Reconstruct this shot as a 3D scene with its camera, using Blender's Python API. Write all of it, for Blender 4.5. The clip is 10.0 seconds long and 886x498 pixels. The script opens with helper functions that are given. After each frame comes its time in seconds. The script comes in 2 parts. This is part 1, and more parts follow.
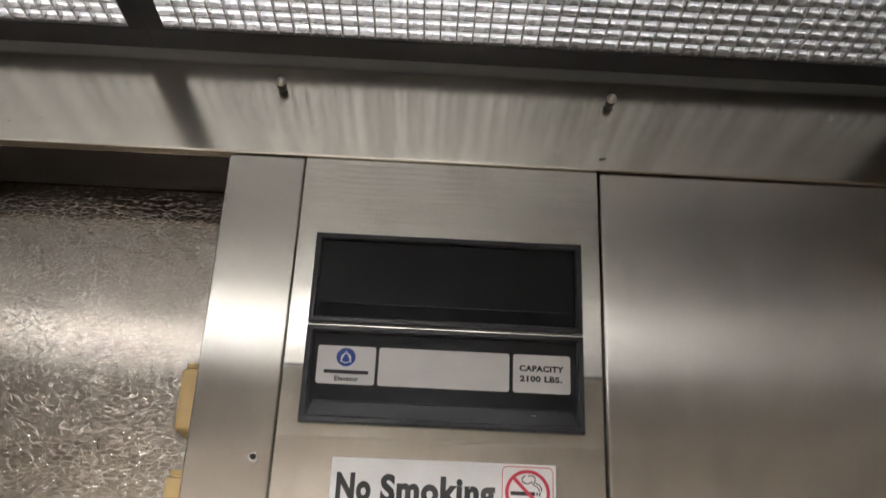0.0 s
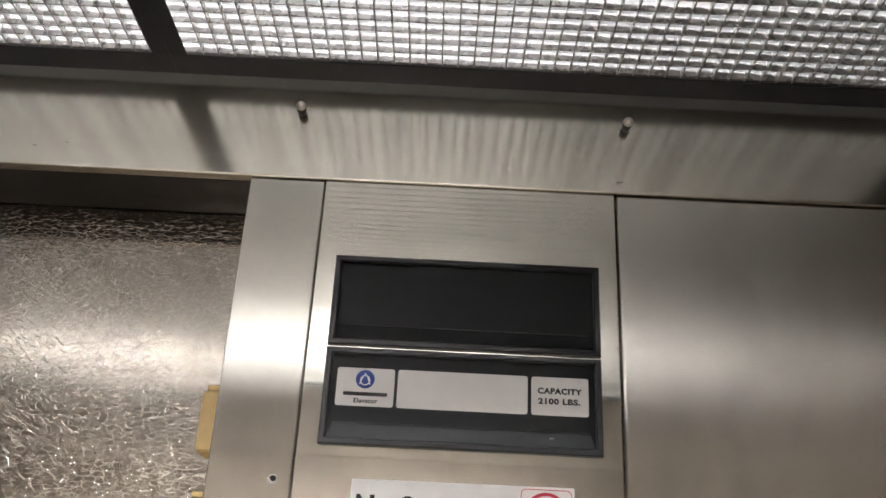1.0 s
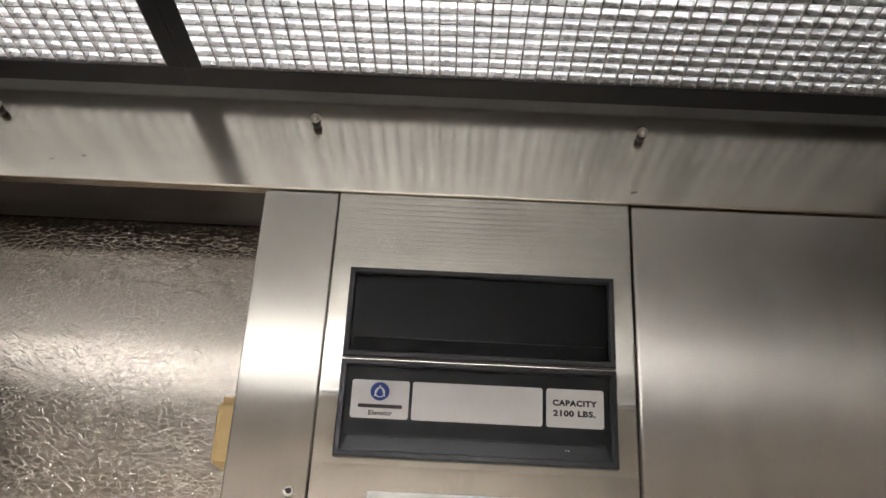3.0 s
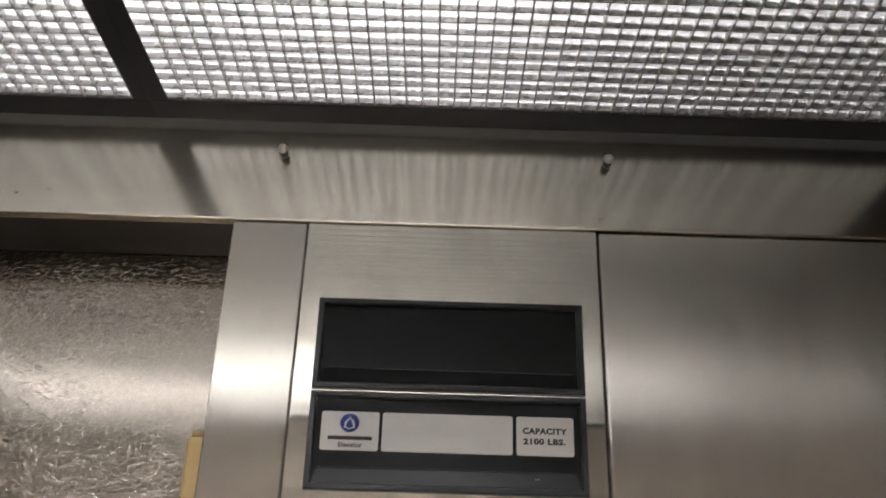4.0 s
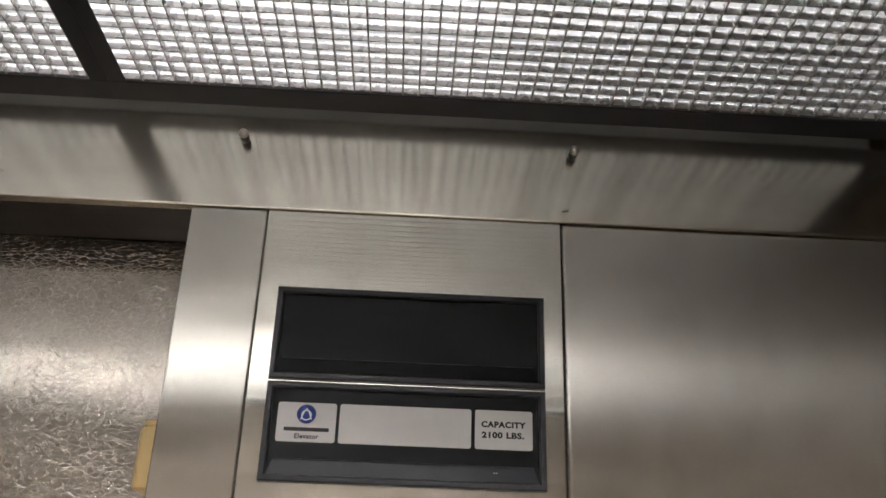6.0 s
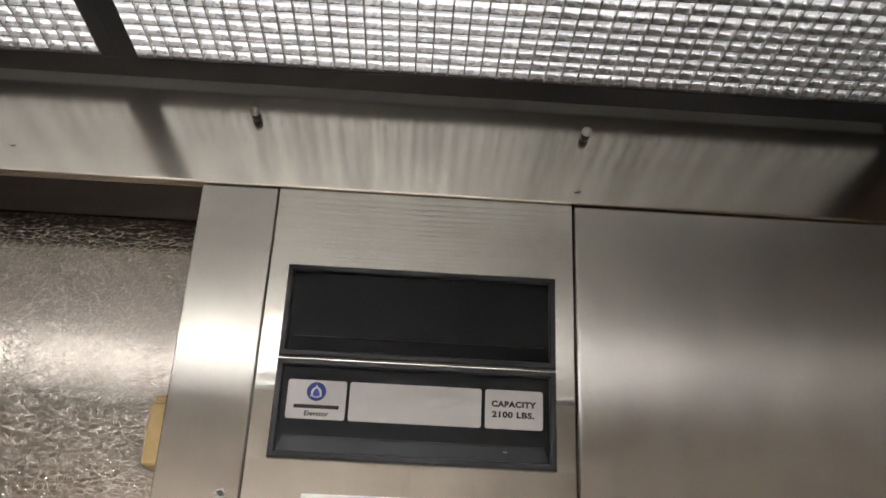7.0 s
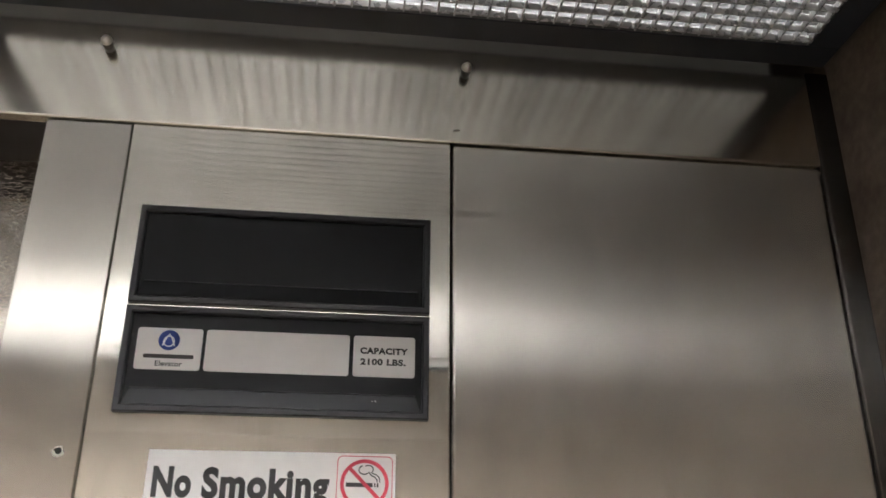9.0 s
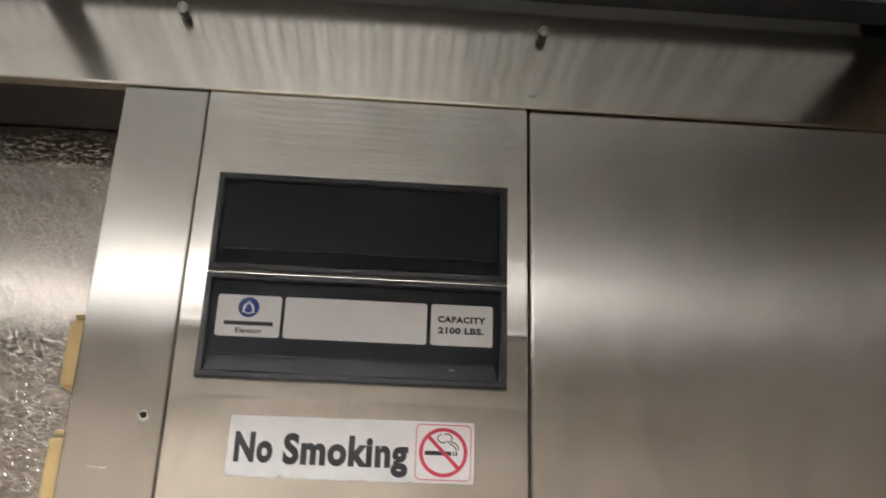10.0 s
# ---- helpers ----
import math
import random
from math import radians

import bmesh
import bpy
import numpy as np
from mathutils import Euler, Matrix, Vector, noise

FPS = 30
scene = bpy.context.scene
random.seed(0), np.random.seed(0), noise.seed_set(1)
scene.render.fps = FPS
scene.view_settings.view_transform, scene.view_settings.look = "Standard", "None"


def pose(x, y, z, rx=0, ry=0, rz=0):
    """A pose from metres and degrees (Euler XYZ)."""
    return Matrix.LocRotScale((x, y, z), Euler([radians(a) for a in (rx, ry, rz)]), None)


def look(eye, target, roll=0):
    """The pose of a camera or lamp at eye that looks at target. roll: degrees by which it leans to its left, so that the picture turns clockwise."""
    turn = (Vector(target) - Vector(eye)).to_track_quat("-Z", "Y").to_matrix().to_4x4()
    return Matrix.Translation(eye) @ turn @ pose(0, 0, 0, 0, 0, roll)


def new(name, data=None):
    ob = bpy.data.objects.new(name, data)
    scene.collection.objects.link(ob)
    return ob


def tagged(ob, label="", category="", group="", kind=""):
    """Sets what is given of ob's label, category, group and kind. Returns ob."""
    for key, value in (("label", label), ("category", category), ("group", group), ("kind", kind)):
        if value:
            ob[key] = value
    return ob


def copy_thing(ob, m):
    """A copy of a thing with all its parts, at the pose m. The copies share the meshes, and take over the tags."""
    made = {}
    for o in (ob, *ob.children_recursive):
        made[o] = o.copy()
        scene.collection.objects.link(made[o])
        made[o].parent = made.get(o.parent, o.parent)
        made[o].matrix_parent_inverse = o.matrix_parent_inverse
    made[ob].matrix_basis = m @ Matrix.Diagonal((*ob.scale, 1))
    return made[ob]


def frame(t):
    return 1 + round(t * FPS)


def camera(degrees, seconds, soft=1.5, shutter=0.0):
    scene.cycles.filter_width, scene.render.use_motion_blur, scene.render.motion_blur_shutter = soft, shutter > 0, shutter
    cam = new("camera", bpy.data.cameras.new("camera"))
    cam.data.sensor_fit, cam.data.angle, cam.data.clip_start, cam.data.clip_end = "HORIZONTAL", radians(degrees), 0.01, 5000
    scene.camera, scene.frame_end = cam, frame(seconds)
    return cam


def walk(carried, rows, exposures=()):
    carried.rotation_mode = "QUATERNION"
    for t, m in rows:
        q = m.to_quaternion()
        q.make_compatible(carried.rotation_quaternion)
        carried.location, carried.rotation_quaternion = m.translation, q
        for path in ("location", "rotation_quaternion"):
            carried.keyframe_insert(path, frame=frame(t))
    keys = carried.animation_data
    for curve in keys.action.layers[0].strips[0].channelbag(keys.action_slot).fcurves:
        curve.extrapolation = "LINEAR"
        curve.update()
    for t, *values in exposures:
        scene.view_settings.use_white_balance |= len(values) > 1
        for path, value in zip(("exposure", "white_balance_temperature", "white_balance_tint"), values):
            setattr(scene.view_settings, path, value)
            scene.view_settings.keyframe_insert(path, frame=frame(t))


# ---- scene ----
cam = camera(53.6, 10.0, shutter=0.5)

PATH = [
    (0, (0.134, -0.81, 1.696), (0.163, 1.036, 2.466), 2.5),
    (0.5, (0.13, -0.814, 1.708), (0.164, 1.02, 2.505), 3.2),
    (1, (0.129, -0.818, 1.698), (0.125, 1.013, 2.503), 2.9),
    (1.5, (0.13, -0.813, 1.705), (0.134, 1.023, 2.498), 2.4),
    (2, (0.125, -0.817, 1.705), (0.097, 1.018, 2.498), 3.4),
    (2.5, (0.127, -0.818, 1.703), (0.09, 1.012, 2.51), 3.2),
    (4, (0.14, -0.828, 1.715), (0.147, 0.982, 2.565), 1.7),
    (4.5, (0.151, -0.828, 1.729), (0.245, 0.953, 2.632), 0.9),
    (5, (0.152, -0.818, 1.721), (0.246, 0.978, 2.595), 1.4),
    (5.5, (0.153, -0.823, 1.728), (0.225, 0.994, 2.559), 1.6),
    (7, (0.147, -0.812, 1.714), (0.203, 1.018, 2.519), 2.6),
    (7.5, (0.145, -0.809, 1.705), (0.185, 1.032, 2.483), 3.1),
    (8, (0.146, -0.801, 1.697), (0.203, 1.052, 2.447), 3.0),
    (8.5, (0.165, -0.767, 1.687), (0.273, 1.107, 2.376), 0.3),
    (9, (0.206, -0.754, 1.7), (0.428, 1.079, 2.47), 0.3),
    (9.5, (0.191, -0.734, 1.698), (0.359, 1.14, 2.377), 3.0),
    (10, (0.183, -0.743, 1.704), (0.293, 1.127, 2.402), 1.8),
]
walk(cam, [(t, look(eye, target, roll)) for t, eye, target, roll in PATH],
     [(0, 0.04), (0.5, 0.24), (1, 0.28), (2, 0.37), (2.7, 0.33), (4, 0.04), (4.5, -0.26), (5, -0.26), (5.5, -0.11), (7, 0.22), (8.5, 0.15), (9.5, 0.1), (10, 0.16)])

# ---- light: tube lamps above the grille ceiling ----
world = bpy.data.worlds.new("dark_shaft")
world.use_nodes = True
world.node_tree.nodes["Background"].inputs[0].default_value = (0.01, 0.01, 0.01, 1)
scene.world = world
scene.view_settings.exposure = 0.0
LAMP_STRENGTH = 240.0


# ---- materials ----
def mat(name):
    m = bpy.data.materials.new(name)
    m.use_nodes = True
    nt = m.node_tree
    return m, nt, nt.nodes["Principled BSDF"]


def node(nt, kind, **values):
    n = nt.nodes.new(kind)
    for k, v in values.items():
        n.inputs[k].default_value = v
    return n


def coords(nt, scale, use="Object"):
    tc = nt.nodes.new("ShaderNodeTexCoord")
    mp = node(nt, "ShaderNodeMapping", Scale=scale)
    nt.links.new(tc.outputs[use], mp.inputs["Vector"])
    return mp.outputs["Vector"]


def ramp(nt, fac, stops):
    r = nt.nodes.new("ShaderNodeValToRGB")
    els = r.color_ramp.elements
    while len(els) < len(stops):
        els.new(0.5)
    for e, (p, c) in zip(els, stops):
        e.position, e.color = p, c if len(c) == 4 else (*c, 1)
    nt.links.new(fac, r.inputs["Fac"])
    return r.outputs["Color"]


def spread(nt, value, low, high, to_low, to_high):
    r = node(nt, "ShaderNodeMapRange", **{"From Min": low, "From Max": high, "To Min": to_low, "To Max": to_high})
    nt.links.new(value, r.inputs["Value"])
    return r.outputs["Result"]


def brushed(name, colour, along, wide, fine, haze=0.25, smudge=0.08, streak=0.05, ripple=0.0001, soft=0.03):
    """Brushed stainless steel; along: the axis that the brush marks follow, 'x' or 'z'. wide and fine: how far it
    scatters light across and along the marks; haze: the share of a softer second gloss."""
    m, nt, p = mat(name)
    nt.nodes.remove(p)
    size = (3.0, 900.0, 900.0) if along == "x" else (900.0, 900.0, 3.0)
    grain = node(nt, "ShaderNodeTexNoise", Scale=1.0, Detail=4.0, Roughness=0.7)
    nt.links.new(coords(nt, size), grain.inputs["Vector"])
    cloud = node(nt, "ShaderNodeTexNoise", Scale=11.0, Detail=6.0, Roughness=0.62, Distortion=0.6)
    nt.links.new(coords(nt, (1.6, 1.0, 0.8) if along == "z" else (0.6, 1.0, 2.2)), cloud.inputs["Vector"])
    lo = [c * (1 - streak) for c in colour]
    hi = [min(1.0, c * (1 + streak)) for c in colour]
    streaks = ramp(nt, grain.outputs["Fac"], [(0.3, lo), (0.7, hi)])
    wear = ramp(nt, cloud.outputs["Fac"], [(0.3, (1 - smudge,) * 3), (0.55, (1, 1, 1))])
    both = nt.nodes.new("ShaderNodeMix")
    both.data_type, both.blend_type = "RGBA", "MULTIPLY"
    both.inputs["Factor"].default_value = 1.0
    nt.links.new(streaks, both.inputs[6])
    nt.links.new(wear, both.inputs[7])
    tone = both.outputs[2]
    t = nt.nodes.new("ShaderNodeCombineXYZ")
    t.inputs["X" if along == "z" else "Z"].default_value = 1.0
    bump = node(nt, "ShaderNodeBump", Strength=0.02, Distance=0.0001)
    nt.links.new(grain.outputs["Fac"], bump.inputs["Height"])
    swell = node(nt, "ShaderNodeTexNoise", Scale=22.0, Detail=1.0)
    nt.links.new(coords(nt, (1.0, 1.0, 0.35) if along == "z" else (0.5, 1.0, 1.0)), swell.inputs["Vector"])
    uneven = node(nt, "ShaderNodeBump", Strength=1.0, Distance=ripple)
    nt.links.new(swell.outputs["Fac"], uneven.inputs["Height"])
    nt.links.new(uneven.outputs[0], bump.inputs["Normal"])
    lobes = []
    for w, f in ((wide, fine), (max(wide, 0.1) * 3.0, soft)):
        g = nt.nodes.new("ShaderNodeBsdfAnisotropic")
        g.distribution = "GGX"
        mean = math.sqrt(math.sqrt(w * f))
        g.inputs["Anisotropy"].default_value = math.sqrt(f / w) - 1.0
        g.inputs["Roughness"].default_value = mean
        nt.links.new(tone, g.inputs["Color"])
        nt.links.new(t.outputs[0], g.inputs["Tangent"])
        nt.links.new(bump.outputs[0], g.inputs["Normal"])
        lobes.append(g)
    mix = nt.nodes.new("ShaderNodeMixShader")
    mix.inputs[0].default_value = haze
    nt.links.new(lobes[0].outputs[0], mix.inputs[1])
    nt.links.new(lobes[1].outputs[0], mix.inputs[2])
    nt.links.new(mix.outputs[0], nt.nodes["Material Output"].inputs["Surface"])
    return m


def plain(name, colour, rough, metal=0.0, vary=0.08, scale=60.0, bump=0.0):
    m, nt, p = mat(name)
    n = node(nt, "ShaderNodeTexNoise", Scale=scale, Detail=4.0)
    nt.links.new(coords(nt, (1, 1, 1)), n.inputs["Vector"])
    nt.links.new(ramp(nt, n.outputs["Fac"], [(0.3, [c * (1 - vary) for c in colour]), (0.7, [min(1, c * (1 + vary)) for c in colour])]), p.inputs["Base Color"])
    nt.links.new(spread(nt, n.outputs["Fac"], 0.3, 0.7, max(0.02, rough - 0.06), rough + 0.06), p.inputs["Roughness"])
    p.inputs["Metallic"].default_value = metal
    if bump:
        b = node(nt, "ShaderNodeBump", Strength=bump, Distance=0.0005)
        nt.links.new(n.outputs["Fac"], b.inputs["Height"])
        nt.links.new(b.outputs[0], p.inputs["Normal"])
    return m


def embossed(name):
    """Stainless sheet rolled with a wrinkled leather grain."""
    m, nt, p = mat(name)
    p.inputs["Metallic"].default_value = 1.0
    p.inputs["Roughness"].default_value = 0.075
    warp = node(nt, "ShaderNodeTexNoise", Scale=70.0, Detail=3.0)
    base = coords(nt, (1, 1, 1))
    nt.links.new(base, warp.inputs["Vector"])
    mix = nt.nodes.new("ShaderNodeMix")
    mix.data_type = "VECTOR"
    mix.inputs["Factor"].default_value = 0.0035
    nt.links.new(base, mix.inputs[4])
    nt.links.new(warp.outputs["Color"], mix.inputs[5])
    heights = []
    for turn, size, width in ((38, (86, 86, 190), 0.055), (-30, (115, 115, 240), 0.06)):
        mp = node(nt, "ShaderNodeMapping", Rotation=(0, radians(turn), 0), Scale=size)
        nt.links.new(mix.outputs[1], mp.inputs["Vector"])
        v = nt.nodes.new("ShaderNodeTexVoronoi")
        v.feature = "DISTANCE_TO_EDGE"
        v.inputs["Scale"].default_value = 1.0
        nt.links.new(mp.outputs[0], v.inputs["Vector"])
        heights.append(spread(nt, v.outputs["Distance"], 0.0, width, 1.0, 0.0))
    top = heights[0]
    for other in heights[1:]:
        mx = nt.nodes.new("ShaderNodeMath")
        mx.operation = "MAXIMUM"
        nt.links.new(top, mx.inputs[0])
        nt.links.new(other, mx.inputs[1])
        top = mx.outputs[0]
    gate = node(nt, "ShaderNodeTexNoise", Scale=160.0, Detail=2.0)
    nt.links.new(base, gate.inputs["Vector"])
    mx = nt.nodes.new("ShaderNodeMath")
    mx.operation = "MULTIPLY"
    nt.links.new(top, mx.inputs[0])
    nt.links.new(spread(nt, gate.outputs["Fac"], 0.36, 0.6, 0.25, 1.0), mx.inputs[1])
    top = mx.outputs[0]
    swell = node(nt, "ShaderNodeTexNoise", Scale=120.0, Detail=1.0)
    nt.links.new(base, swell.inputs["Vector"])
    wave = node(nt, "ShaderNodeBump", Strength=1.0, Distance=0.000014)
    nt.links.new(swell.outputs["Fac"], wave.inputs["Height"])
    bump = node(nt, "ShaderNodeBump", Strength=1.0, Distance=0.0001)
    nt.links.new(wave.outputs[0], bump.inputs["Normal"])
    nt.links.new(top, bump.inputs["Height"])
    nt.links.new(bump.outputs[0], p.inputs["Normal"])
    # glint of the raised grain and dark between put into the colour
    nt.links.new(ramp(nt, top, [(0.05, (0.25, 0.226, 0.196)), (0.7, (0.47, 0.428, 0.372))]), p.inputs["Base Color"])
    return m


def laminate(name, dark, middle, light):
    """Brown mottled stone-pattern laminate."""
    m, nt, p = mat(name)
    a = node(nt, "ShaderNodeTexNoise", Scale=14.0, Detail=6.0, Roughness=0.65)
    b = node(nt, "ShaderNodeTexNoise", Scale=95.0, Detail=3.0)
    v = coords(nt, (1, 1, 1))
    nt.links.new(v, a.inputs["Vector"])
    nt.links.new(v, b.inputs["Vector"])
    ca = ramp(nt, a.outputs["Fac"], [(0.3, dark), (0.5, middle), (0.7, light)])
    cb = ramp(nt, b.outputs["Fac"], [(0.35, (0.75, 0.72, 0.7)), (0.65, (1, 1, 1))])
    mul = nt.nodes.new("ShaderNodeMix")
    mul.data_type, mul.blend_type = "RGBA", "MULTIPLY"
    mul.inputs["Factor"].default_value = 1.0
    nt.links.new(ca, mul.inputs[6])
    nt.links.new(cb, mul.inputs[7])
    nt.links.new(mul.outputs[2], p.inputs["Base Color"])
    p.inputs["Roughness"].default_value = 0.42
    return m


def acrylic(name, colour, through_share):
    """White acrylic sheet that lets part of the light through."""
    m, nt, p = mat(name)
    n = node(nt, "ShaderNodeTexNoise", Scale=12.0, Detail=3.0)
    nt.links.new(coords(nt, (1, 1, 1)), n.inputs["Vector"])
    tone = ramp(nt, n.outputs["Fac"], [(0.3, [c * 0.93 for c in colour]), (0.7, colour)])
    nt.links.new(tone, p.inputs["Base Color"])
    p.inputs["Roughness"].default_value = 0.5
    t = nt.nodes.new("ShaderNodeBsdfTranslucent")
    nt.links.new(tone, t.inputs["Color"])
    mix = nt.nodes.new("ShaderNodeMixShader")
    mix.inputs[0].default_value = through_share
    nt.links.new(p.outputs[0], mix.inputs[1])
    nt.links.new(t.outputs[0], mix.inputs[2])
    nt.links.new(mix.outputs[0], nt.nodes["Material Output"].inputs["Surface"])
    return m


def glow(name, colour, strength):
    m, nt, p = mat(name)
    p.inputs["Base Color"].default_value = (*colour, 1)
    p.inputs["Emission Color"].default_value = (*colour, 1)
    p.inputs["Emission Strength"].default_value = strength
    return m


STEEL = (0.80, 0.765, 0.69)
steel_header = brushed("steel_brushed_across", (0.88, 0.84, 0.745), "x", 0.045, 0.016, 0.05, 0.07)
steel_panel = brushed("steel_brushed_upright", STEEL, "z", 0.24, 0.0125, 0.22, 0.15, soft=0.1)
steel_operating = brushed("steel_brushed_operating", STEEL, "z", 0.06, 0.0009, 0.17, 0.15, ripple=0.00006, soft=0.1)
# Soffit steel darkened: the shade under the header is put into its colour.
steel_soffit_shade = brushed("steel_soffit_shade", (0.15, 0.143, 0.14), "x", 0.3, 0.05)
steel_scratch = brushed("steel_rubbed", [c * 0.99 for c in STEEL], "z", 0.24, 0.0133, 0.245, 0.15, soft=0.1)
steel_shade = brushed("steel_corner_shade", (0.17, 0.16, 0.148), "z", 0.2, 0.02)
stud_steel = plain("stud_steel", (0.86, 0.84, 0.8), 0.42, 1.0)
# Shank darkened in its colour for the shaded body below the bright head.
shank_shade_steel = plain("shank_shade_steel", (0.09, 0.085, 0.08), 0.35, 0.8)
dent_steel = plain("dent_steel", (0.34, 0.325, 0.3), 0.4, 1.0)
steel_bolt = plain("steel_bolt", (0.86, 0.84, 0.8), 0.28, 1.0)
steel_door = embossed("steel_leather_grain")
black_paint = plain("black_frame_paint", (0.018, 0.021, 0.029), 0.5, 0.0, 0.2, 40, 0.1)
black_plastic = plain("black_plastic", (0.022, 0.022, 0.025), 0.42, 0.0, 0.1, 300, 0.15)
black_plastic.node_tree.nodes["Principled BSDF"].inputs["Specular IOR Level"].default_value = 0.28
lip_plastic = plain("lip_plastic", (0.008, 0.008, 0.0095), 0.5, 0.0, 0.1, 300)
lip_plastic.node_tree.nodes["Principled BSDF"].inputs["Specular IOR Level"].default_value = 0.3
black_gap = plain("dark_gap", (0.012, 0.011, 0.010), 0.8)
smoked_glass = plain("smoked_lens", (0.0035, 0.0035, 0.004), 0.45)
smoked_glass.node_tree.nodes["Principled BSDF"].inputs["Specular IOR Level"].default_value = 0.12
grille_plastic = plain("grille_silver", (0.52, 0.51, 0.50), 0.28, 0.5, 0.03, 90)
white_card = plain("white_card", (0.77, 0.755, 0.735), 0.55, 0.0, 0.02)
white_vinyl = plain("white_vinyl", (0.90, 0.885, 0.86), 0.45, 0.0, 0.03, 40)
black_ink = plain("black_ink", (0.016, 0.014, 0.014), 0.65)
red_ink = plain("red_ink", (0.60, 0.035, 0.07), 0.45, 0.0, 0.08)
blue_ink = plain("blue_ink", (0.03, 0.06, 0.28), 0.45)
cream_plastic = plain("cream_plastic", (0.70, 0.50, 0.22), 0.42, 0.0, 0.06, 30, 0.1)
plenum_white = plain("plenum_white", (0.48, 0.475, 0.47), 0.6, 0.0, 0.06, 8)
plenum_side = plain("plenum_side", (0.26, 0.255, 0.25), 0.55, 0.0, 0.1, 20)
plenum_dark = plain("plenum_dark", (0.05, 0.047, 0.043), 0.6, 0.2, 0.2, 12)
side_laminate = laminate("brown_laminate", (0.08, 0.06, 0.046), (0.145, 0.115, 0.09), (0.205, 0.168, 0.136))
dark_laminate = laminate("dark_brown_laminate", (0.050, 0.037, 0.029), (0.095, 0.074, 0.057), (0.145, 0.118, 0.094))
rear_laminate = laminate("grey_brown_laminate", (0.36, 0.318, 0.273), (0.5, 0.447, 0.388), (0.58, 0.528, 0.466))
back_laminate = laminate("beige_laminate", (0.56, 0.50, 0.435), (0.66, 0.60, 0.53), (0.72, 0.665, 0.60))
floor_vinyl = plain("floor_vinyl", (0.48, 0.43, 0.37), 0.5, 0.0, 0.25, 30)
acrylic_white = acrylic("acrylic_white", (0.22, 0.218, 0.215), 0.42)
lamp_glow = glow("lamp_tube_glow", (0.97, 0.975, 1.0), LAMP_STRENGTH)


# ---- building helpers ----
def mesh_of(bm, material):
    me = bpy.data.meshes.new("mesh")
    bm.normal_update()
    bm.to_mesh(me)
    bm.free()
    me.materials.append(material)
    return me


def part(name, bm, material, parent=None, label=""):
    ob = new(name, mesh_of(bm, material))
    ob.parent = parent
    return tagged(ob, label)


def thing(name, label, category, kind="", at=(0, 0, 0), group=""):
    ob = new(name)
    ob.location = at
    return tagged(ob, label, category, group, kind)


def box(x0, x1, y0, y1, z0, z1, bevel=0.0, segments=2):
    bm = bmesh.new()
    bmesh.ops.create_cube(bm, size=1.0)
    for v in bm.verts:
        v.co = ((x0 + x1) / 2 + v.co.x * (x1 - x0), (y0 + y1) / 2 + v.co.y * (y1 - y0), (z0 + z1) / 2 + v.co.z * (z1 - z0))
    if bevel:
        bmesh.ops.bevel(bm, geom=bm.edges[:], offset=bevel, segments=segments, profile=0.6, affect="EDGES", clamp_overlap=True)
    return bm


def lathe(profile, n=20, axis="y"):
    """A turned solid from (radius, along) pairs, round the y or z axis."""
    bm = bmesh.new()
    rings = []
    for r, a in profile:
        ring = []
        for k in range(n):
            c, s = r * math.cos(2 * math.pi * k / n), r * math.sin(2 * math.pi * k / n)
            ring.append(bm.verts.new((c, a, s) if axis == "y" else (c, s, a)))
        rings.append(ring)
    for a, b in zip(rings, rings[1:]):
        for k in range(n):
            bm.faces.new((a[k], a[(k + 1) % n], b[(k + 1) % n], b[k]))
    bm.faces.new(rings[0])
    bm.faces.new(rings[-1])
    bmesh.ops.recalc_face_normals(bm, faces=bm.faces[:])
    return bm


def smooth(ob):
    for f in ob.data.polygons:
        f.use_smooth = True
    return ob


def sheet(points, y, depth):
    """A flat plate in the plane of the wall from (x, z) points; y is its front, depth its thickness."""
    bm = bmesh.new()
    f = bm.faces.new([bm.verts.new((x, y, z)) for x, z in points])
    back = bmesh.ops.extrude_face_region(bm, geom=[f])
    for v in back["geom"]:
        if isinstance(v, bmesh.types.BMVert):
            v.co.y = y + depth
    bmesh.ops.recalc_face_normals(bm, faces=bm.faces[:])
    return bm


def rounded(x0, x1, z0, z1, r, n=5):
    pts = []
    for cx, cz, a0 in ((x1 - r, z0 + r, -90), (x1 - r, z1 - r, 0), (x0 + r, z1 - r, 90), (x0 + r, z0 + r, 180)):
        for k in range(n + 1):
            a = radians(a0 + 90 * k / n)
            pts.append((cx + r * math.cos(a), cz + r * math.sin(a)))
    return pts


def band(outer, inner, y, depth):
    """A flat closed band between two outlines of as many (x, z) points."""
    bm = bmesh.new()
    rows = [[bm.verts.new((x, yy, z)) for x, z in pts] for pts, yy in ((outer, y + depth), (outer, y), (inner, y), (inner, y + depth))]
    n = len(outer)
    for a, b in zip(rows, rows[1:] + rows[:1]):
        for k in range(n):
            bm.faces.new((a[k], a[(k + 1) % n], b[(k + 1) % n], b[k]))
    bmesh.ops.recalc_face_normals(bm, faces=bm.faces[:])
    return bm


def circle(cx, cz, r, n=40):
    return [(cx + r * math.cos(2 * math.pi * k / n), cz + r * math.sin(2 * math.pi * k / n)) for k in range(n)]


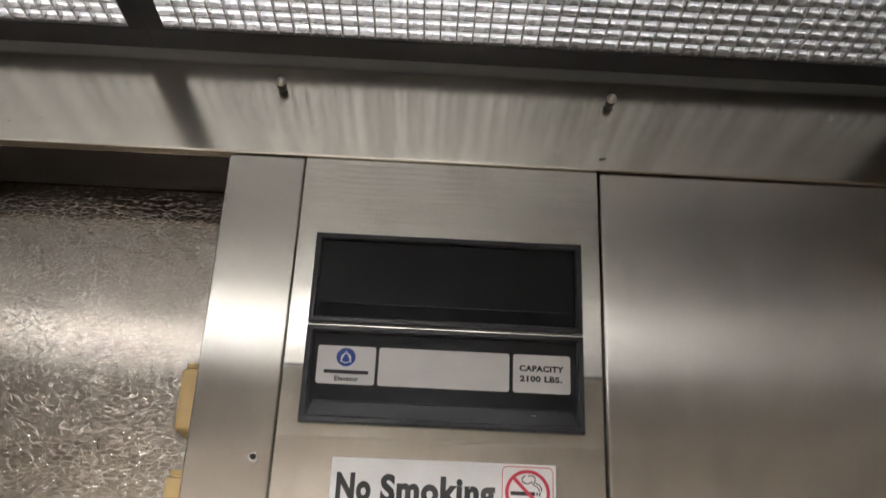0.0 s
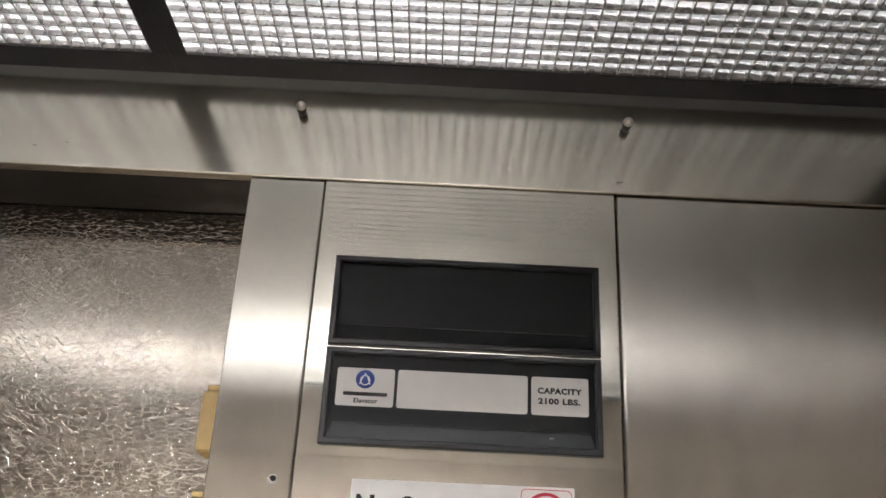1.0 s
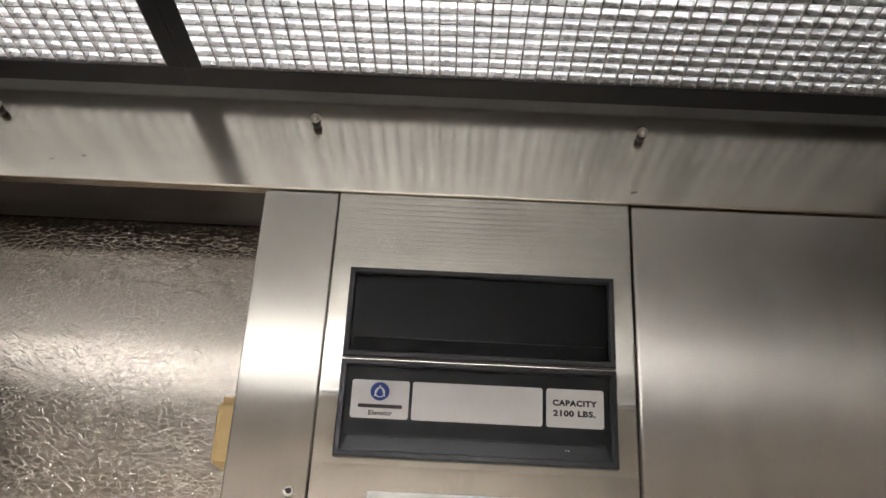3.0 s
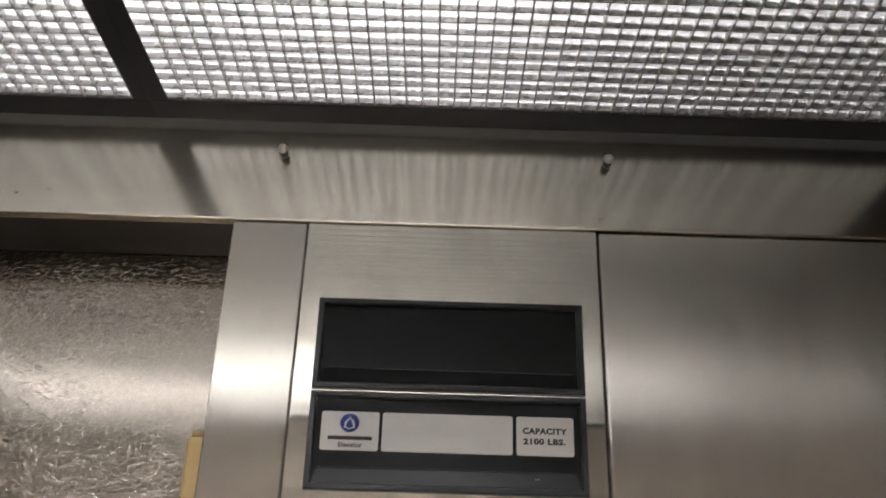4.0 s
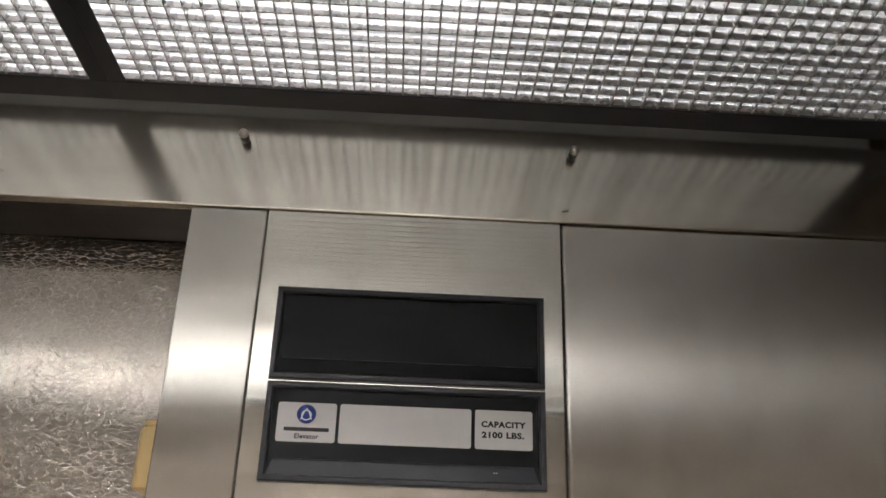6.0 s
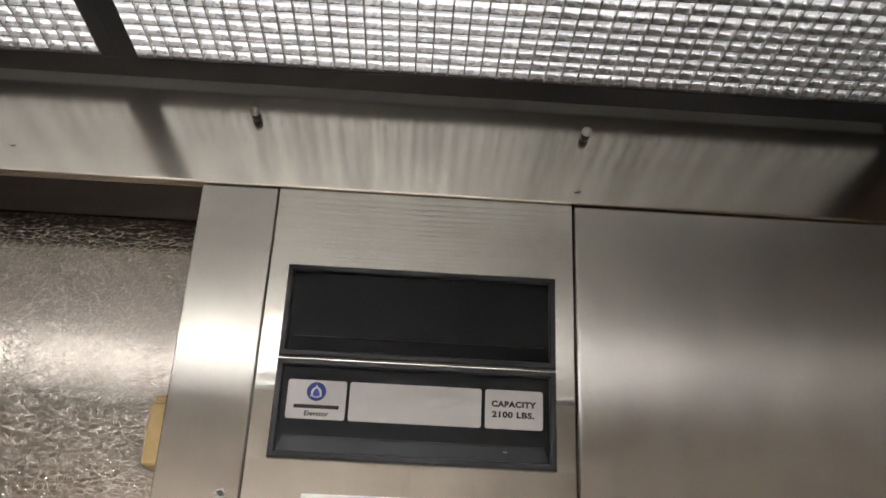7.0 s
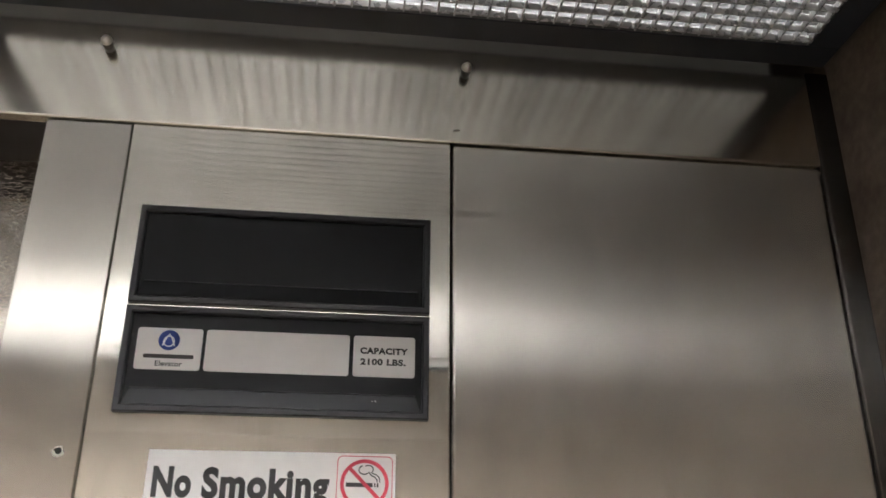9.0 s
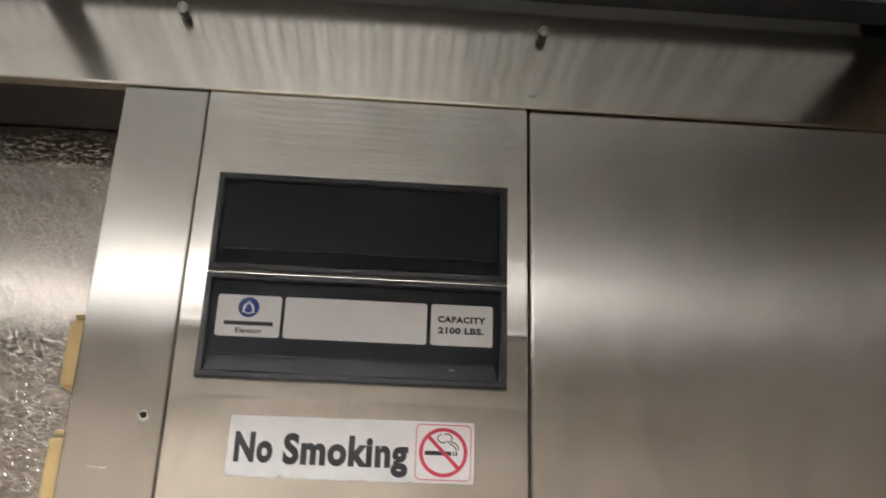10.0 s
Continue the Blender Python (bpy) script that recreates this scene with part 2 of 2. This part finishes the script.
def stroke(points, width, y, depth):
    """A thin line of even width through (x, z) points."""
    left, right = [], []
    for k, (x, z) in enumerate(points):
        a, b = points[max(0, k - 1)], points[min(len(points) - 1, k + 1)]
        d = Vector((b[0] - a[0], b[1] - a[1])).normalized() * width / 2
        left.append((x - d.y, z + d.x))
        right.append((x + d.y, z - d.x))
    bm = bmesh.new()
    front = [[bm.verts.new((x, y, z)) for x, z in side] for side in (left, right)]
    back = [[bm.verts.new((x, y + depth, z)) for x, z in side] for side in (left, right)]
    loop = [front[0], front[1], back[1], back[0]]
    for a, b in zip(loop, loop[1:] + loop[:1]):
        for k in range(len(points) - 1):
            bm.faces.new((a[k], a[k + 1], b[k + 1], b[k]))
    for k in (0, -1):
        bm.faces.new([row[k] for row in loop])
    bmesh.ops.recalc_face_normals(bm, faces=bm.faces[:])
    return bm


def words(name, text, x0, x1, z0, z1, y, parent, material, bold=0.0):
    """Raised lettering that fills the given box on the wall."""
    cu = bpy.data.curves.new("letters", "FONT")
    cu.body, cu.size, cu.extrude, cu.offset, cu.resolution_u = text, 1.0, 0.0, bold, 4
    cu.space_character = 1.0 + 2.2 * bold
    tmp = new("letters", cu)
    me = bpy.data.meshes.new_from_object(tmp.evaluated_get(bpy.context.evaluated_depsgraph_get()))
    bpy.data.objects.remove(tmp)
    bpy.data.curves.remove(cu)
    xs, ys = [v.co.x for v in me.vertices], [v.co.y for v in me.vertices]
    sx, sz = (x1 - x0) / (max(xs) - min(xs)), (z1 - z0) / (max(ys) - min(ys))
    lx, ly = min(xs), min(ys)
    for v in me.vertices:
        v.co = (x0 + (v.co.x - lx) * sx, y, z0 + (v.co.y - ly) * sz)
    me.materials.clear()
    me.materials.append(material)
    ob = new(name, me)
    ob.parent = parent
    return ob


# ---- large structure: the cab ----
LEFT, RIGHT, BACK, TOP = -1.058, 0.716, -1.32, 2.44
HEAD = 2.130          # underside of the header
CEIL = 2.2445         # underside of the ceiling frame

w = thing("floor", "beige speckled vinyl elevator floor", "floor", "structure")
part("slab", box(LEFT - 0.02, RIGHT + 0.02, BACK - 0.02, 0.12, -0.03, 0), floor_vinyl, w)
# Unseen wall; its brighter top and dimmer base are put into two colours.
w = thing("wall_back", "unseen rear cab wall, its brighter top put into a paler upper colour", "wall", "structure")
part("wall_panel", box(LEFT - 0.02, RIGHT + 0.02, BACK - 0.02, BACK, 2.081, TOP), back_laminate, w)
part("wall_panel", box(LEFT - 0.02, RIGHT + 0.02, BACK - 0.02, BACK, 0, 2.08), rear_laminate, w, "lower rear panel, coloured darker for the dimmer lower wall")
w = thing("wall_east", "brown mottled laminate side wall beside the steel front", "wall", "structure")
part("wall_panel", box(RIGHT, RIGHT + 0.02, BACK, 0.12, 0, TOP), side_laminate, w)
# Unseen wall; its laminate is darkened to dim the door's reflections.
w = thing("wall_west", "unseen brown laminate side wall of the cab, darkened to dim the door's reflection", "wall", "structure")
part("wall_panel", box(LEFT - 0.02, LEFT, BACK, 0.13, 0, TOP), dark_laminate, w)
w = thing("ceiling", "dark steel cab roof above the grille", "ceiling", "structure")
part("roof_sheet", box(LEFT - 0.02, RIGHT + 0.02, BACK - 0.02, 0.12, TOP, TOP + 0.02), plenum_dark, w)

w = thing("header_panel", "wide brushed stainless steel header over the door opening", "header panel", "structure")
part("face_sheet", box(LEFT, RIGHT, -0.003, 0.011, HEAD, TOP, 0.0022, 3), steel_header, w)
part("soffit", box(LEFT, -0.079, 0.0112, 0.095, HEAD + 0.0006, HEAD + 0.02), steel_soffit_shade, w, "steel underside of the header, its shade put into the colour")
part("backing", box(LEFT, RIGHT, 0.0112, 0.12, HEAD + 0.021, TOP), black_gap, w)

HEADER_FACE = -0.0031
for width, line in ((0.0016, [(0.3065, 2.1425), (0.3095, 2.1432), (0.3130, 2.1440)]), (0.0010, [(-0.2800, 2.1590), (-0.2778, 2.1584), (-0.2752, 2.1588)]),
                    (0.0009, [(-0.3130, 2.1530), (-0.3112, 2.1532), (-0.3090, 2.1529)])):
    part("dent", stroke(line, width, HEADER_FACE, 0.0001), dent_steel, w, "small dark dent in the steel")

jamb = thing("jamb_panel", "narrow brushed stainless steel jamb strip beside the door", "jamb", "structure")
part("face_sheet", box(-0.0785, -0.0006, 0.0, 0.095, 0, HEAD - 0.0012, 0.0022, 3), steel_panel, jamb)
part("screw_hole", lathe([(0.0026, -0.0002), (0.0034, -0.0010), (0.0042, -0.0010), (0.0048, -0.0002), (0.0048, 0.001)], 20), steel_bolt, jamb, "bright rim of a small screw hole").location = (-0.017, 0, 1.821)
part("screw_recess", lathe([(0.0027, -0.0006), (0.0027, 0.001)], 16), black_gap, jamb).location = (-0.0168, 0, 1.8214)

cop = thing("operating_panel", "brushed stainless steel operating panel with black display units", "panel", "structure")
part("face_sheet", box(0.0008, 0.3042, 0.0, 0.012, 0, HEAD - 0.0006, 0.0014, 3), steel_operating, cop)
ret = thing("return_panel", "brushed stainless steel return panel with faint scratches", "panel", "structure")
part("face_sheet", box(0.3066, 0.690, 0.0, 0.012, 0, HEAD - 0.0017, 0.0034, 4), steel_panel, ret)
SCRATCHES = [
    (0.0022, [(0.332, 1.823), (0.341, 1.836), (0.353, 1.850), (0.371, 1.864), (0.392, 1.879), (0.412, 1.889), (0.438, 1.895)]),
    (0.0020, [(0.480, 1.911), (0.501, 1.917), (0.528, 1.921), (0.559, 1.924), (0.596, 1.924), (0.627, 1.921)]),
    (0.0024, [(0.494, 1.942), (0.504, 1.954), (0.519, 1.964)]),
    (0.0016, [(0.444, 1.942), (0.449, 1.929), (0.460, 1.916)]),
]
for width, line in SCRATCHES:
    part("scratch", stroke(line, width, -0.00012, 0.0001), steel_scratch, ret, "faint curved rub mark")
part("scratch", stroke([(-0.056, 1.779), (-0.050, 1.778), (-0.039, 1.778)], 0.0006, -0.00012, 0.0001), steel_bolt, jamb, "short bright scratch")
# Strip carries the corner's dark reflection of the side wall in its colour.
post = thing("corner_shade_strip", "steel strip beside the return panel, the corner's dark reflection put into its colour", "corner trim", "structure")
part("shade_strip", box(0.6905, 0.7158, -0.0045, 0.0008, 0, CEIL - 0.0006, 0.002), steel_shade, post)
gap = thing("panel_backing", "dark recess behind the steel panels", "recess", "structure")
part("recess_sheet", box(-0.0015, RIGHT, 0.014, 0.11, 0, HEAD - 0.0002), black_gap, gap)

door = thing("door_1", "closed elevator door of leather-grain embossed stainless steel", "door", "structure")
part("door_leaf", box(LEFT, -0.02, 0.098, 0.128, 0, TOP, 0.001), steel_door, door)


# ---- ceiling grille panels ----
PITCH, BLADE = 0.0168, 0.0088
Z0 = CEIL + 0.0022
YF, YB = -0.0145, -1.305     # outer edges of the ceiling frame, front and back


def blade_mesh(length, lengthways):
    """A thin tapered louvre blade; its underside at z = 0."""
    bm = bmesh.new()
    half = [(-0.0006, 0.0), (0.0006, 0.0), (0.0008, 0.0002), (0.0004, BLADE), (-0.0004, BLADE), (-0.0008, 0.0002)]
    ends = []
    for a in (0.0, length):
        ends.append([bm.verts.new((a, c, z) if lengthways == "x" else (c, a, z)) for c, z in half])
    for k in range(6):
        bm.faces.new((ends[0][k], ends[0][(k + 1) % 6], ends[1][(k + 1) % 6], ends[1][k]))
    bm.faces.new(ends[0])
    bm.faces.new(ends[1])
    bmesh.ops.recalc_face_normals(bm, faces=bm.faces[:])
    return mesh_of(bm, grille_plastic)


def grille(x0, x1, label):
    """One framed egg-crate panel; x0 and x1 are the outer edges of its black frame."""
    g = thing("ceiling_grille", label, "ceiling grille", at=(0, 0, 0), group="framed grille panels of the ceiling")
    bar_l, bar_r, bar = 0.0185 if x0 > -0.5 else 0.033, 0.0185 if x1 < 0 else 0.033, 0.0335
    lip = 0.002
    for ya, yb in ((YF - bar, YF), (YB, YB + bar)):
        part("frame_bar", box(x0, x1, ya, yb, CEIL, CEIL + lip, 0.0005, 1), black_paint, g)
    for xa, xb in ((x0, x0 + bar_l), (x1 - bar_r, x1)):
        part("frame_bar", box(xa, xb, YB + bar, YF - bar, CEIL + 0.0002, CEIL + lip, 0.0005, 1), black_paint, g)
    xa, xb, ya, yb = x0 + bar_l, x1 - bar_r, YB + bar, YF - bar
    reach = 0.014
    across, along = blade_mesh(xb - xa + 2 * reach, "x"), blade_mesh(yb - ya, "y")
    for k in range(int((yb - ya) / PITCH)):
        s = new("slat", across)
        s.parent, s.location = g, (xa - reach, yb - 0.0037 - k * PITCH, Z0)
    for k in range(int((xb - xa - 0.0171) / PITCH) + 1):
        s = new("slat", along)
        s.parent, s.location = g, (xa + 0.0171 + k * PITCH, ya, Z0 + 0.0001)
    return g


MID = -0.171
grille(MID, 0.7055, "black-framed egg-crate light grille beside the return panel wall")
grille(2 * MID - 0.7055, MID, "black-framed egg-crate light grille over the door side")

# light box added above the grille: white round the lamps, dark sheets past them
tray = thing("light_box", "added light box of white, grey and dark sheets above the ceiling grille", "light box", "structure")
X0, X1, XW = 2 * MID - 0.7055 + 0.028, 0.7055 - 0.028, 0.26
ROOF = TOP - 0.02
part("reflector_sheet", box(X0, XW, YB + 0.03, YF - 0.03, ROOF, ROOF + 0.002), plenum_white, tray)
# Dark sheets past the lamps are made up to dim the right side.
part("reflector_sheet", box(XW + 0.001, X1 - 0.003, YB + 0.03, YF - 0.03, ROOF, ROOF + 0.002), plenum_dark, tray, "added dark top sheet that dims the light past the lamps")
# Translucent front strip is added to brighten the gap at the header.
part("side_sheet", box(X0, X1, YF - 0.0295, YF - 0.0275, CEIL + 0.0022, 2.335), acrylic_white, tray, "added translucent strip that lets light into the gap at the header")
# Upper strip is added, coloured grey to dim what the grille holes show.
part("side_sheet", box(X0, X1, YF - 0.0295, YF - 0.0275, 2.3355, ROOF - 0.001), plenum_side, tray, "added grey upper strip that dims the view through the grille")
part("side_sheet", box(X0, X1, YB + 0.025, YB + 0.027, CEIL + 0.0022, TOP), plenum_white, tray)
part("side_sheet", box(X0, X0 + 0.002, YB + 0.027, YF - 0.027, CEIL + 0.0022, TOP), plenum_white, tray)
part("side_sheet", box(X1 - 0.002, X1, YB + 0.027, YF - 0.027, CEIL + 0.0022, TOP), plenum_dark, tray, "added dark end sheet that absorbs light in the light box")

# lamps above the grille
lamp = thing("ceiling_lamp", "white tube lamp mounted above the ceiling grille", "lamp", group="tube lamps over the grille", at=(0.04, -0.79, ROOF))
part("lamp_tray", box(-0.305, 0.305, -0.19, 0.09, -0.055, 0, 0.004), plenum_white, lamp)
for y in (-0.13, 0.05):
    tube = part("tube", lathe([(0.004, -0.29), (0.013, -0.285), (0.013, 0.285), (0.004, 0.29)], 16), lamp_glow, lamp)
    tube.matrix_basis = pose(0, y, -0.076, 0, 0, 90)
copy_thing(lamp, pose(-0.60, -0.79, ROOF))

# ---- studs in the header ----
stud = thing("header_stud", "domed steel stud standing out of the header panel", "stud", group="studs in the header")
smooth(part("shank", lathe([(0.0048, -0.0135), (0.0048, 0.001)], 18), shank_shade_steel, stud))
smooth(part("dome_head", lathe([(0.0004, -0.0192), (0.0028, -0.0186), (0.0046, -0.0170), (0.0055, -0.0148), (0.0055, -0.0134), (0.0046, -0.0132)], 22), stud_steel, stud))
stud.location = (-0.0322, -0.003, 2.2090)
copy_thing(stud, pose(0.3185, -0.003, 2.2090))
for k in (-0.379, -0.727):
    copy_thing(stud, pose(k, -0.003, 2.2090))


# ---- display units ----
def unit(name, label, category, z0, z1, lip_material):
    """A black plastic display housing with a raised bezel, a sloped lower lip and a smoked lens."""
    u = thing(name, label, category)
    x0, x1 = 0.0203, 0.2850
    bm = bmesh.new()
    loops = []
    for inset, y in ((0.0, 0.0), (0.0, -0.0036), (0.0010, -0.0046), (0.0048, -0.0046), (0.0060, -0.0038), (0.0066, -0.0006)):
        a, b, c, d = x0 + inset, x1 - inset, z0 + inset, z1 - inset
        loops.append([bm.verts.new((x, y, z)) for x, z in ((a, c), (b, c), (b, d), (a, d))])
    for p, q in zip(loops, loops[1:]):
        for k in range(4):
            bm.faces.new((p[k], p[(k + 1) % 4], q[(k + 1) % 4], q[k]))
    bmesh.ops.recalc_face_normals(bm, faces=bm.faces[:])
    part("bezel", bm, black_plastic, u)
    part("lens", box(x0 + 0.006, x1 - 0.006, -0.0008, 0.0, z0 + 0.006, z1 - 0.006), smoked_glass, u, "smoked black display lens")
    lip = bmesh.new()
    a, b = x0 + 0.0072, x1 - 0.0072
    corners = [(-0.0042, z0 + 0.0062, 0.0), (-0.0009, z0 + 0.0062, 0.0), (-0.0009, z0 + 0.0205, 0.0045), (-0.0014, z0 + 0.0205, 0.0045)]
    ends = [[lip.verts.new((x + way * inset, y, z)) for y, z, inset in corners] for x, way in ((a, 1), (b, -1))]
    for k in range(4):
        lip.faces.new((ends[0][k], ends[0][(k + 1) % 4], ends[1][(k + 1) % 4], ends[1][k]))
    lip.faces.new(ends[0])
    lip.faces.new(ends[1])
    bmesh.ops.recalc_face_normals(lip, faces=lip.faces[:])
    part("lower_lip", lip, lip_material, u)
    part("lip_edge", box(a + 0.004, b - 0.004, -0.0021, -0.0009, z0 + 0.0206, z0 + 0.0214, 0.0003, 2), black_plastic, u, "thin moulded edge along the lip")
    return u


unit("floor_display", "blank black floor display on the steel operating panel", "display", 1.9508, 2.0440, smoked_glass)
info = unit("capacity_display", "black display unit with white capacity and maker cards", "display", 1.8548, 1.9480, lip_plastic)
cards = {}
for key, xa, xb in (("maker", 0.0325, 0.0875), ("blank", 0.0905, 0.2145), ("capacity", 0.2180, 0.2725)):
    cards[key] = part("card", sheet(rounded(xa, xb, 1.8915, 1.9285, 0.0025), -0.0013, 0.0004), white_card, info,
                      {"maker": "white card with a blue round emblem", "blank": "blank white card", "capacity": "white card lettered with the load capacity"}[key])
words("lettering", "CAPACITY", 0.2240, 0.2662, 1.9120, 1.9180, -0.0016, cards["capacity"], black_ink, 0.05)
words("lettering", "2100 LBS.", 0.2245, 0.2645, 1.9020, 1.9080, -0.0016, cards["capacity"], black_ink, 0.05)
smooth(part("emblem", sheet(circle(0.0595, 1.9176, 0.0090, 32), -0.0016, 0.0003), blue_ink, cards["maker"], "blue round emblem"))
part("emblem_ring", band(circle(0.0595, 1.9165, 0.0050, 24), circle(0.0595, 1.9165, 0.0040, 24), -0.0019, 0.0002), white_card, cards["maker"])
part("emblem_arch", stroke([(0.0545, 1.9125), (0.0572, 1.9195), (0.0595, 1.9232), (0.0618, 1.9195), (0.0645, 1.9125)], 0.0011, -0.0020, 0.0002), white_card, cards["maker"])
part("maker_bar", sheet(rounded(0.0395, 0.0815, 1.9015, 1.9050, 0.0008, 2), -0.0015, 0.0002), black_ink, cards["maker"], "dark bar in place of a maker's name")
words("lettering", "Elevator", 0.0500, 0.0725, 1.8945, 1.8992, -0.0016, cards["maker"], black_ink, 0.03)

for x in (0.2360, 0.2386):
    part("speck", lathe([(0.0004, -0.0042), (0.0005, -0.0036), (0.0004, -0.0030)], 8), white_card, info, "tiny white speck").location = (x, 0, 1.8695)

# ---- no smoking sign ----
sign = thing("no_smoking_sign", "white vinyl no smoking sticker with a chipped lower edge", "sign")
edge = [(0.0550, 1.8245), (0.0545, 1.7755), (0.0800, 1.7752), (0.0945, 1.7750), (0.0965, 1.7756), (0.0985, 1.7772), (0.1002, 1.7760), (0.1030, 1.7753),
        (0.1050, 1.7748), (0.1545, 1.7748), (0.1560, 1.7754), (0.1600, 1.7752), (0.1650, 1.7756), (0.1680, 1.7750), (0.2030, 1.7752),
        (0.2045, 1.7764), (0.2068, 1.7762), (0.2072, 1.7752), (0.2570, 1.7752), (0.2580, 1.7762), (0.2580, 1.8248), (0.2572, 1.8256)]
part("sticker", sheet(edge, -0.0010, 0.0010), white_vinyl, sign)
words("lettering", "No", 0.0602, 0.0915, 1.7862, 1.8112, -0.0014, sign, black_ink, 0.048)
words("lettering", "Smoking", 0.1000, 0.2030, 1.7785, 1.8114, -0.0014, sign, black_ink, 0.045)
part("border", band(rounded(0.2090, 0.2555, 1.7775, 1.8232, 0.0045), rounded(0.2096, 0.2549, 1.7781, 1.8226, 0.0040), -0.0013, 0.0003), red_ink, sign)
CX, CZ = 0.2322, 1.8003
part("cigarette", sheet([(0.2168, 1.7978), (0.2390, 1.7978), (0.2390, 1.8012), (0.2168, 1.8012)], -0.0012, 0.0002), black_ink, sign)
for x in (0.2408, 0.2432):
    part("cigarette_tip", sheet([(x - 0.0006, 1.7978), (x + 0.0006, 1.7978), (x + 0.0006, 1.8012), (x - 0.0006, 1.8012)], -0.0012, 0.0002), black_ink, sign)
curl = [(0.2322 + 0.0045 * math.cos(radians(a)) - 0.0005, 1.8118 + 0.0036 * math.sin(radians(a))) for a in range(110, 331, 20)]
part("smoke", stroke(curl + [(0.2378, 1.8072), (0.2405, 1.8062), (0.2425, 1.8040), (0.2428, 1.8018)], 0.0009, -0.0012, 0.0002), black_ink, sign)
curl = [(0.2350 + 0.0042 * math.cos(radians(a)), 1.8122 + 0.0034 * math.sin(radians(a))) for a in range(130, -61, -20)]
part("smoke", stroke(curl + [(0.2392, 1.8088), (0.2425, 1.8078), (0.2446, 1.8052), (0.2448, 1.8018)], 0.0009, -0.0012, 0.0002), black_ink, sign)
part("ring", band(circle(CX, CZ, 0.0202, 48), circle(CX, CZ, 0.0172, 48), -0.0015, 0.0005), red_ink, sign, "red prohibition ring")
part("slash", stroke([(CX - 0.0132, CZ + 0.0132), (CX + 0.0132, CZ - 0.0132)], 0.0030, -0.00155, 0.0005), red_ink, sign, "red diagonal bar")

# ---- cream blocks in the door reveal ----
block = thing("door_bumper", "cream yellow plastic block on the door jamb edge", "bumper", group="cream blocks along the jamb")
part("block_body", box(-0.0225, 0.0, -0.022, 0.022, -0.033, 0.028, 0.006, 3), cream_plastic, block)
part("block_cap", box(-0.0195, 0.0, -0.018, 0.018, 0.0285, 0.034, 0.002, 2), cream_plastic, block)
block.location = (-0.0787, 0.052, 1.880)
for k in (1, 2, 3):
    copy_thing(block, pose(-0.0787, 0.052, 1.880 - 0.1025 * k))
